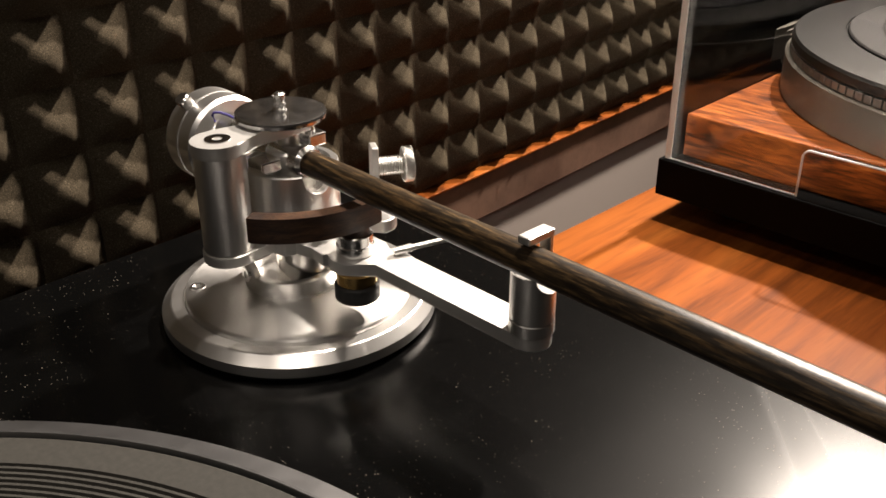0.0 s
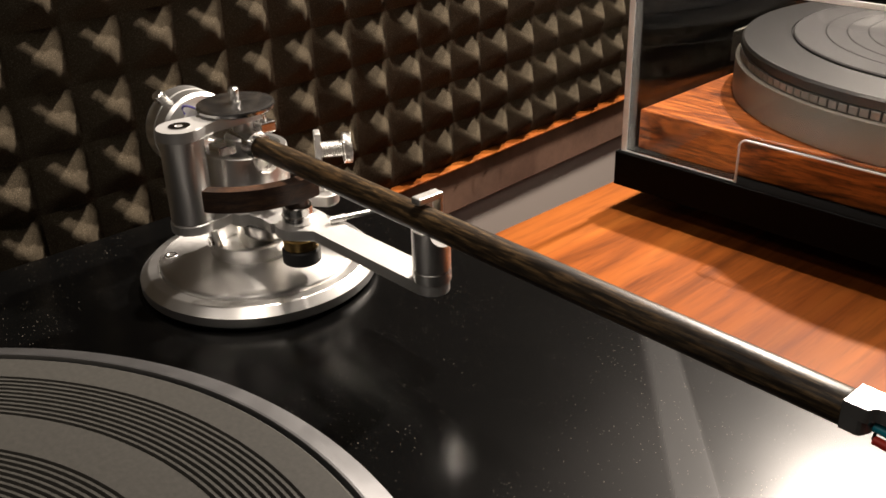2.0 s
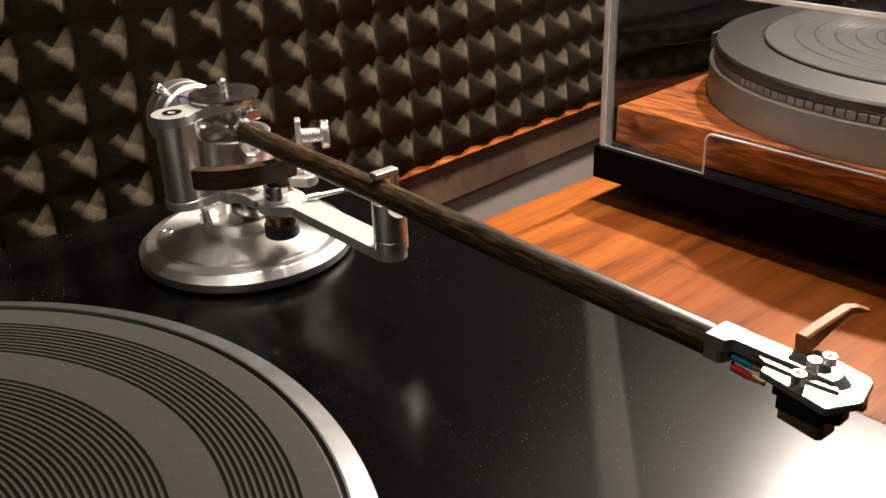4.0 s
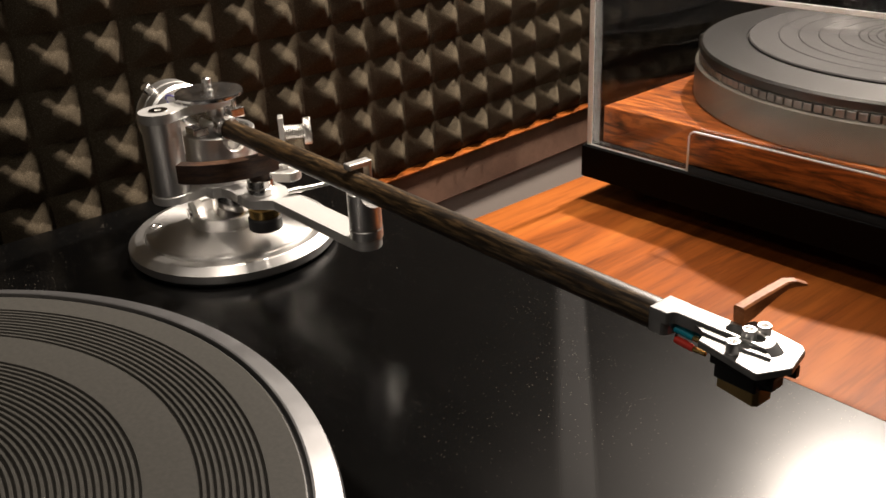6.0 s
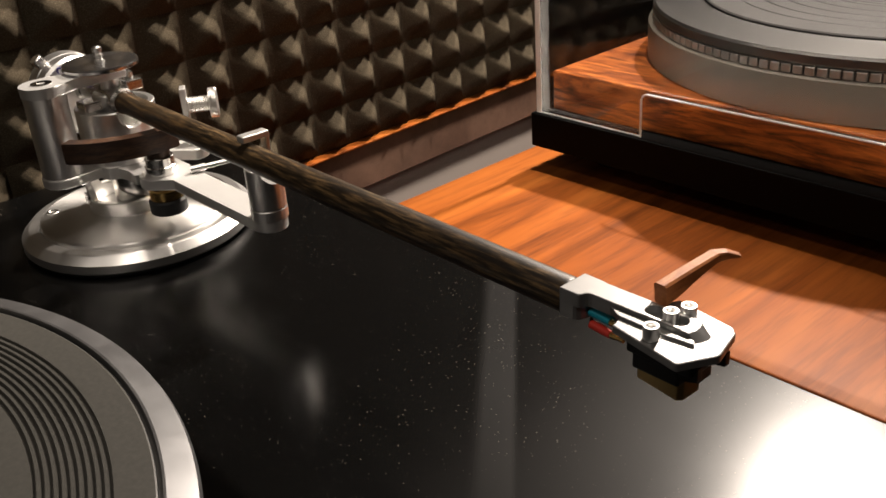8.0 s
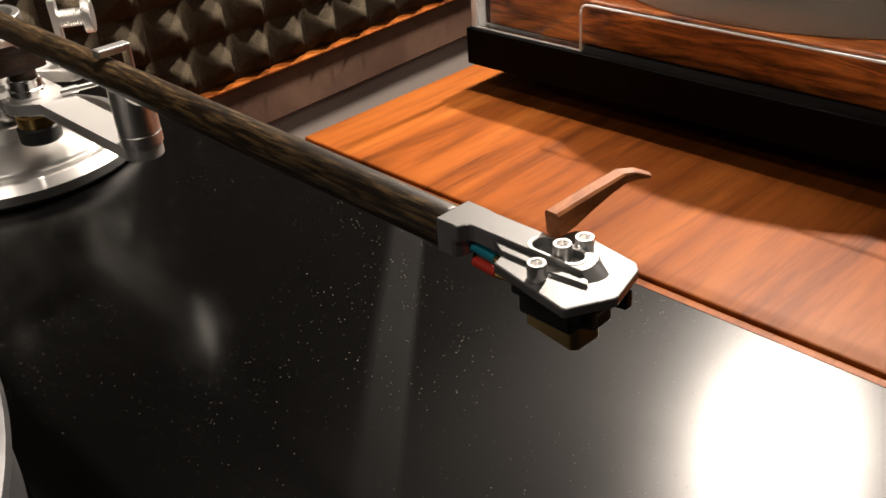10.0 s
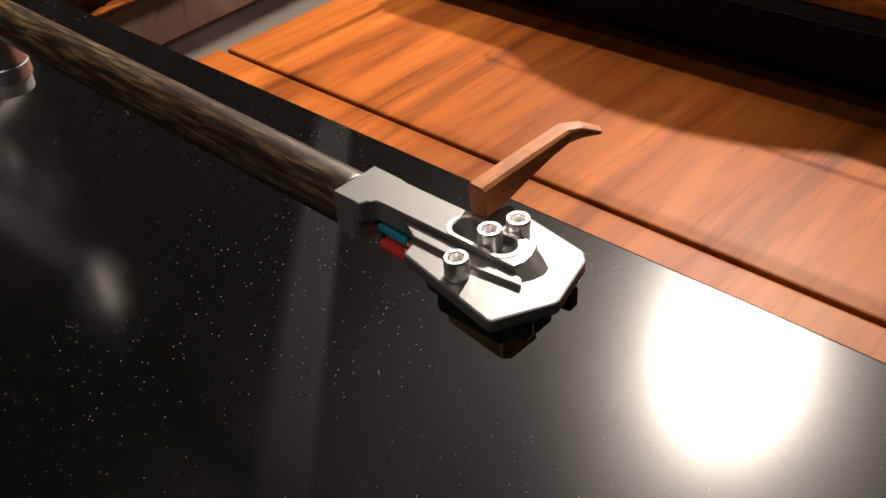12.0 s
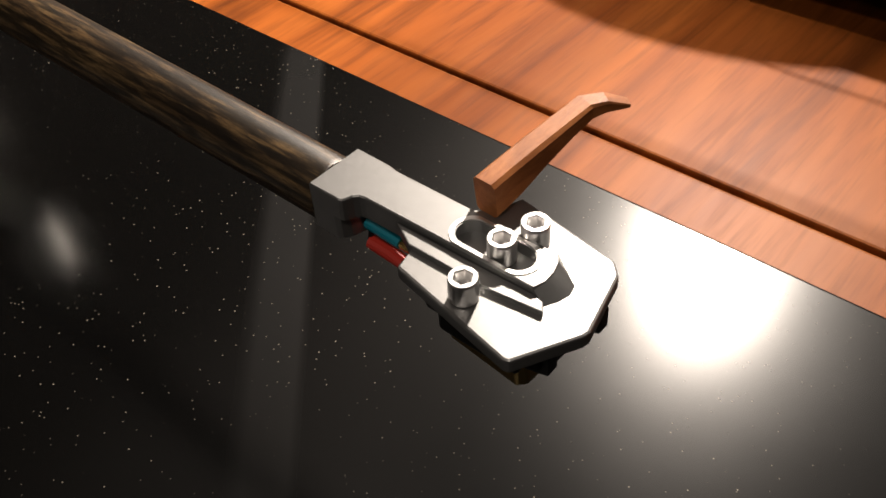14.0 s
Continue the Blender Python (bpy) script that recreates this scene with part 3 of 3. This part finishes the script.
part("lift_rail", prism(arc, 0.0476, 0.0566, 0.0006), WENGE_ARC, arm, "curved dark wooden lift rail")
part("anti_skate_rod", tube([(0.0480, 0.0115, 0.0385), (0.0562, 0.0306, 0.0400), (0.0580, 0.0350, 0.0404)], [0.0011, 0.0010, 0.0010]), ALU, arm)
part("rod_tip", tube([(0.0465, 0.0080, 0.0382), (0.0490, 0.0139, 0.0387)], 0.0015), ALU, arm)

# arm tube
AX = at(0, 0, 0.0632) @ ALONG_X
part("arm_tube", lathe([(0, 0.0125), (0.0040, 0.0125), (0.0046, 0.0132), (0.0048, 0.10), (0.0048, 0.2655), (0.0046, 0.2662), (0, 0.2662)], 64, AX), WENGE, arm, "dark open-grained wooden arm tube")
part("sleeve", lathe([(0, -0.006), (0.0055, -0.006), (0.0060, -0.0055), (0.0060, 0.0108), (0.0052, 0.0122), (0.0050, 0.0128), (0, 0.0128)], 40, AX), CHROME, arm)
cw = part("counterweight", lathe([(0, -0.060), (0.0165, -0.060), (0.0180, -0.0588), (0.0185, -0.0575), (0.0185, -0.0500), (0.0181, -0.0497), (0.0181, -0.0490), (0.0185, -0.0487), (0.0185, -0.0420), (0.0172, -0.0405), (0.0110, -0.0405), (0.0105, -0.0400), (0.0105, -0.0385), (0, -0.0385)], 72, at(0, 0.001, 0.0562) @ ALONG_X), ALU, arm, "turned aluminium counterweight")
part("weight_stud", lathe([(0, 0.0175), (0.0030, 0.0175), (0.0030, 0.0225), (0.0025, 0.0230), (0, 0.0230)], 24, at(-0.052, 0.001, 0.0562) @ pose(0, 0, 0, 35, 0, 0)), CHROME, cw)
part("weight_rod", lathe([(0, -0.040), (0.0062, -0.040), (0.0062, -0.0270), (0.0050, -0.0262), (0.0050, -0.006), (0, -0.006)], 40, at(0, 0, 0.0625) @ ALONG_X), CHROME, arm)
loop = [(-0.030 - 0.006 * math.cos(k * 0.42), 0.0092 * math.cos(k * 0.35 + 2.6), 0.0625 + 0.0105 * math.sin(k * 0.35 + 0.6)) for k in range(16)]
part("thread_loop", tube(loop, 0.0005, 6), BLUE, arm, "loop of violet thread")
bracket = [(0.0100, 0.008)] + arc_points(0.0195, 0.0235, 0.0072, -20, 160, 16) + [(0.000, 0.0150)]
part("knob_bracket", prism(bracket, 0.0335, 0.0384, 0.0006), ALU_SATIN, arm)
KB = pose(0.0168, 0.0250, 0, 0, 0, -30)
part("knob_block", block(-0.0034, 0.0034, -0.0013, 0.0013, 0.0384, 0.0646, 0.0004, 2, None, KB), ALU_FACE, arm)
KN = KB @ at(0, 0, 0.0562) @ ALONG_Y
part("thread", lathe([(0, 0.0012)] + [(0.0037 if k % 2 else 0.0029, 0.0012 + 0.00047 * k) for k in range(21)] + [(0, 0.0108)], 32, KN), ALU, arm)


def knurled(r, z0, z1, n=52):
    bm = bmesh.new()
    rings = []
    for z, f in ((z0, 0.90), (z0 + 0.0004, 1.0), ((z0 + z1) / 2, 1.0), (z1 - 0.0004, 1.0), (z1, 0.90)):
        rings.append([bm.verts.new(KN @ Vector((f * (r - 0.0006 * (k % 2)) * math.cos((k + z * 2500) * math.tau / n), f * (r - 0.0006 * (k % 2)) * math.sin((k + z * 2500) * math.tau / n), z))) for k in range(n)])
    for a, b in zip(rings, rings[1:]):
        for k in range(n):
            bm.faces.new((a[k], a[(k + 1) % n], b[(k + 1) % n], b[k]))
    bm.faces.new(rings[0][::-1])
    bm.faces.new(rings[-1])
    return bm


part("thumb_knob", knurled(0.0068, 0.0106, 0.0144), ALU, arm, "knurled thumb knob")

# headshell
shell = thing("headshell", ARM, "milled aluminium headshell on the end of the arm tube", "headshell")
plate = [(0.2851, -0.0077), (0.3046, -0.0112), (0.3054, -0.0110), (0.3098, -0.0028), (0.3100, -0.0018), (0.3076, 0.0078), (0.3058, 0.0096), (0.2896, 0.0121), (0.2885, 0.0080), (0.2840, 0.0045), (0.2843, -0.0032)]
part("plate", prism(plate, 0.0637, 0.0659, 0.0004), HEAD, shell, "milled plate with a cut-off nose")
bar = [(0.2662, -0.0045), (0.2704, -0.0045), (0.2712, -0.0041), (0.2719, -0.0030), (0.2726, -0.0008), (0.2726, 0.0046), (0.2714, 0.0049), (0.2662, 0.0049)]
part("socket", prism(bar, 0.0600, 0.06399), HEAD, shell)
nose_top = [(0.3016, -0.0016), (0.3023, 0.0002), (0.3022, 0.0020), (0.3016, 0.0038), (0.3006, 0.0050)]
nose_foot = [(0.3036, -0.0019), (0.3045, -0.0003), (0.3050, 0.0015), (0.3046, 0.0030), (0.3012, 0.0053)]
neck = [(0.2662, -0.0045), (0.2718, -0.0045), (0.2723, -0.0043), (0.2726, -0.0038), (0.2729, -0.0029), (0.2735, -0.0023), (0.2744, -0.0021)] + nose_top + [(0.2742, 0.0046), (0.2724, 0.0049), (0.2662, 0.0049)]
slot = obround(0.2900, 0.2972, 0.0014, 0.0022, 48)


def slotted_slab(outline, hole, z0, z1, edge):
    """A slab over an outline with a hole through it and a thin chamfer round the top."""
    bm = bmesh.new()

    def inset(loop, d):
        out = []
        for k, (x, y) in enumerate(loop):
            (ax, ay), (bx, by) = loop[k - 1], loop[(k + 1) % len(loop)]
            t = Vector((bx - ax, by - ay)).normalized()
            out.append((x - t.y * d, y + t.x * d))
        return out

    def loop_at(loop, z):
        return [bm.verts.new((x, y, z)) for x, y in loop]

    def band(a, b):
        for k in range(len(a)):
            bm.faces.new((a[k], a[(k + 1) % len(a)], b[(k + 1) % len(a)], b[k]))
    low, mid, top = loop_at(outline, z0), loop_at(outline, z1 - edge), loop_at(inset(outline, edge), z1)
    band(low, mid)
    band(mid, top)
    h_low, h_top = loop_at(hole, z0), loop_at(hole, z1)
    band(h_low, h_top)
    for outer, inner in ((top, h_top), (low, h_low)):
        es = [bm.edges.get((q[k], q[(k + 1) % len(q)])) for q in (outer, inner) for k in range(len(q))]
        bmesh.ops.triangle_fill(bm, use_beauty=True, use_dissolve=False, edges=es)
    return bm


part("neck", slotted_slab(neck, slot, 0.0640, 0.0677, 0.0002), HEAD, shell, "neck with a long slot", False)
bm = bmesh.new()
hi = [bm.verts.new((x, y, 0.06752)) for x, y in nose_top]
lo = [bm.verts.new((x, y, 0.0658)) for x, y in nose_foot]
back = [bm.verts.new((x - 0.0004, y, 0.0658)) for x, y in nose_top]
for p, q in ((hi, lo), (lo, back), (back, hi)):
    for k in range(4):
        bm.faces.new((p[k], p[k + 1], q[k + 1], q[k]))
for k in (0, 4):
    bm.faces.new((hi[k], lo[k], back[k]))
part("nose", bm, HEAD, shell, "", True, 40)
rim = plate_with_slot(obround(0.2900, 0.2972, 0.0014, 0.0031, 48), obround(0.2900, 0.2972, 0.0014, 0.0024, 48), 0.0670, 0.06785)
part("slot_rim", rim, SCREW, shell, "", False)
part("slot_floor", prism(obround(0.2900, 0.2972, 0.0014, 0.0024, 32), 0.0640, 0.0648), GOLD, shell)
ledge = [(0.2800, -0.0022), (0.2842, -0.0044), (0.2972, -0.0041), (0.3044, -0.0033), (0.3034, -0.0019), (0.3018, -0.0017)]
part("step", prism(ledge, 0.0650, 0.0667, 0.0002), HEAD, shell)
fpts = [(0.2880, 0.0064, 0.0690), (0.2882, 0.0110, 0.0695), (0.2884, 0.0165, 0.0704), (0.2887, 0.0220, 0.0712), (0.2890, 0.0268, 0.0717), (0.2906, 0.0292, 0.0719), (0.2928, 0.0318, 0.0713)]
part("finger_lift", ribbon(fpts, [0.0036, 0.0036, 0.0036, 0.0035, 0.0034, 0.0028, 0.0018], [0.0060, 0.0056, 0.0043, 0.0032, 0.0026, 0.0019, 0.0006]), PEAR, shell, "small pear wood finger lift", False)
for a, r, z in ((0.2951, -0.0065, 0.0660), (0.2961, 0.0063, 0.0660), (0.2948, 0.0012, 0.0664)):
    part("screw", cap_screw(0.0019, 0.0034, 0.00105, 0.0016), SCREW, shell, "stainless socket screw").matrix_local = at(a, r, z)

cart = thing("cartridge", ARM, "black and gold phono cartridge screwed under the headshell", "cartridge")
cap = block(0.2885, 0.3062, -0.0068, 0.0075, 0.0600, 0.0636, 0.0005)
block(0.2893, 0.3022, -0.0056, 0.0066, 0.0553, 0.0606, 0.0006, 2, cap)
part("cap", cap, BLACK_PLASTIC, cart, "black plastic cartridge cap")
lower = prism([(0.2890, -0.0030), (0.3005, -0.0034), (0.3016, -0.0022), (0.3018, 0.0036), (0.3006, 0.0050), (0.2890, 0.0050)], 0.0499, 0.0570, 0.0003)
for v in lower.verts:
    if v.co.z < 0.052 and v.co.x < 0.295:
        v.co.z += 0.0010
part("shell_body", lower, GOLD, cart, "gold cartridge body")
part("pole_piece", prism([(0.3020, -0.0036), (0.3052, -0.0020), (0.3052, 0.0030), (0.3020, 0.0046)], 0.0560, 0.0602, 0.0004), BLACK_PLASTIC, cart)
for a, r in ((0.3058, -0.0046), (0.3068, 0.0046)):
    part("lug", prism([(a - 0.003, r - 0.0020), (a + 0.0012, r - 0.0010), (a + 0.0012, r + 0.0010), (a - 0.003, r + 0.0020)], 0.0590, 0.0625, 0.0003), BLACK_PLASTIC, cart)
for k, (mat, r, z, a0) in enumerate(((RED, -0.0012, 0.0580, 0.2734), (TEAL, -0.0006, 0.0610, 0.2728), (TEAL, 0.0026, 0.0606, 0.2736), (RED, 0.0046, 0.0586, 0.2745))):
    wire = thing("cartridge_wire", ARM, "%s sleeved cartridge wire with a gold clip" % ("red" if mat is RED else "teal"), "wire", "cartridge wires")
    part("sleeve_end", tube([(a0, r, z + 0.0006), (a0 + 0.0035, r + 0.0002, z + 0.0002), (a0 + 0.0062, r, z)], [0.0011, 0.0012, 0.0010], 12), mat, wire)
    part("clip_end", lathe([(0, 0), (0.0008, 0), (0.0009, 0.0012), (0.0007, 0.0022), (0.0007, 0.0040), (0, 0.0040)], 12, at(a0 + 0.0062, r, z) @ ALONG_X), BRASS, wire)
    part("lead", tube([(0.2700, r * 0.4, 0.0625), (0.2735, r * 0.8, 0.0608), (a0, r, z + 0.0006)], 0.0005, 6), BLACK_PLASTIC if k != 1 else TEAL, wire)

# ---- far record player ----
far = thing("far_record_player", CASE, "rosewood record player under a clear acrylic lid", "record player")
part("black_base", block(0.0, 0.52, -0.0025, 0.42, -0.0640, -0.0390, 0.0010), MATT_BLACK, far, "black base under the lid")
for x in (0.04, 0.48):
    for y in (0.05, 0.37):
        part("foot", lathe([(0, DESK_Z), (0.018, DESK_Z), (0.018, -0.0640), (0, -0.0640)], 24, Matrix.Translation((x, y, 0))), RUBBER, far)
part("wood_plinth", block(0.0085, 0.510, 0.0125, 0.400, -0.0388, -0.0105, 0.0010), ROSEWOOD, far, "figured rosewood plinth")
D = Matrix.Translation((0.1764, 0.1840, 0))
part("platter_base", lathe([(0, -0.0104), (0.170, -0.0104), (0.171, -0.0098), (0.171, 0.0140), (0.169, 0.0146), (0, 0.0146)], 144, D), DULL_PAINT, far, "satin grey platter base")
rim = lathe([(0, 0.0150), (0.1655, 0.0150), (0.1655, 0.0205), (0.1672, 0.0210), (0.1680, 0.0222), (0.1680, 0.0268), (0.1665, 0.0285), (0.1350, 0.0300), (0.1345, 0.0290), (0, 0.0290)], 180, D)
disc2 = part("far_platter", rim, DULL, far, "silver platter with strobe teeth on its edge")
tooth = None
for k in range(150):
    a = k * math.tau / 150
    m = D @ Matrix.Rotation(a, 4, "Z")
    if tooth is None:
        tooth = part("strobe_tooth", block(0.1655, 0.1682, -0.0030, 0.0030, 0.0152, 0.0204, 0.0005), TOOTH, disc2)
        tooth.matrix_local = m
    else:
        o = new("strobe_tooth", tooth.data)
        o.parent, o.matrix_local = disc2, m
prof = [(0, 0.0292), (0.1330, 0.0292), (0.1335, 0.0308), (0.1325, 0.0316)]
for c in (0.112, 0.098, 0.084, 0.070, 0.056, 0.050, 0.044, 0.038, 0.032):
    prof += [(c + 0.0008, 0.0316), (c, 0.0311), (c - 0.0008, 0.0316)]
prof += [(0.0, 0.0316)]
part("far_mat", lathe(prof, 144, D), FAR_MAT, far, "grey rubber mat")
part("far_spindle", lathe([(0, 0.0316), (0.0036, 0.0316), (0.0034, 0.042), (0.002, 0.044), (0, 0.044)], 24, D), CHROME, far)

lid = thing("acrylic_lid", CASE, "clear acrylic dust cover with a cut-out front", "dust cover")
T0, T1, TOP = 0.0012, 0.0052, 0.080
front = [(0.0035, -0.0388), (0.0920, -0.0388)] + [(0.0968 - 0.0048 * math.cos(radians(k * 15)), -0.0143 + 0.0048 * math.sin(radians(k * 15))) for k in range(7)] + [(0.4232 + 0.0048 * math.sin(radians(k * 15)), -0.0143 + 0.0048 * math.cos(radians(k * 15))) for k in range(7)] + [(0.4280, -0.0388), (0.5165, -0.0388), (0.5165, TOP), (0.0035, TOP)]
pane = prism(front, -T1, -T0, 0.0003, 1, None, pose(0, 0, 0, 90, 0, 0))
panes = [part("front_pane", pane, ACRYLIC, lid)]
panes.append(part("side_pane", block(0.0035, 0.0075, T1 + 0.0001, 0.405, -0.0388, TOP, 0.0003, 1), ACRYLIC, lid))
panes.append(part("side_pane", block(0.5125, 0.5165, T1 + 0.0001, 0.405, -0.0388, TOP, 0.0003, 1), ACRYLIC, lid))
panes.append(part("rear_pane", block(0.0035, 0.5165, 0.4051, 0.4091, -0.0388, TOP, 0.0003, 1), ACRYLIC, lid))
panes.append(part("top_pane", block(0.0035, 0.5165, T0, 0.4091, TOP + 0.0001, TOP + 0.0041, 0.0003, 1), ACRYLIC, lid))
for p in panes:
    p.visible_shadow = False

FROST = material("frosted_acrylic_edge", (0.80, 0.80, 0.78), 0.45)
FROST.node_tree.nodes["Principled BSDF"].inputs["Transmission Weight"].default_value = 0.35
part("corner_edge", block(0.0030, 0.0074, 0.0004, 0.0011, -0.0388, TOP, 0.0002, 1), FROST, lid, "whitish sawn acrylic edge")
part("bottom_edge", block(0.0076, 0.0910, 0.0006, 0.0011, -0.0389, -0.0378, 0.0002, 1), FROST, lid, "whitish sawn acrylic edge")
cut = [(0.0920, 0.0008, -0.0388), (0.0920, 0.0008, -0.0143)] + [(0.0968 - 0.0048 * math.cos(radians(k * 15)), 0.0008, -0.0143 + 0.0048 * math.sin(radians(k * 15))) for k in range(1, 7)] + [(0.4232, 0.0008, -0.0095)]
part("cut_out_edge", tube(cut, 0.0007, 6), FROST, lid, "whitish sawn acrylic edge")
part("top_edge", block(0.0076, 0.5165, 0.0004, 0.0011, TOP + 0.0005, TOP + 0.0038, 0.0002, 1), FROST, lid, "whitish sawn acrylic edge")
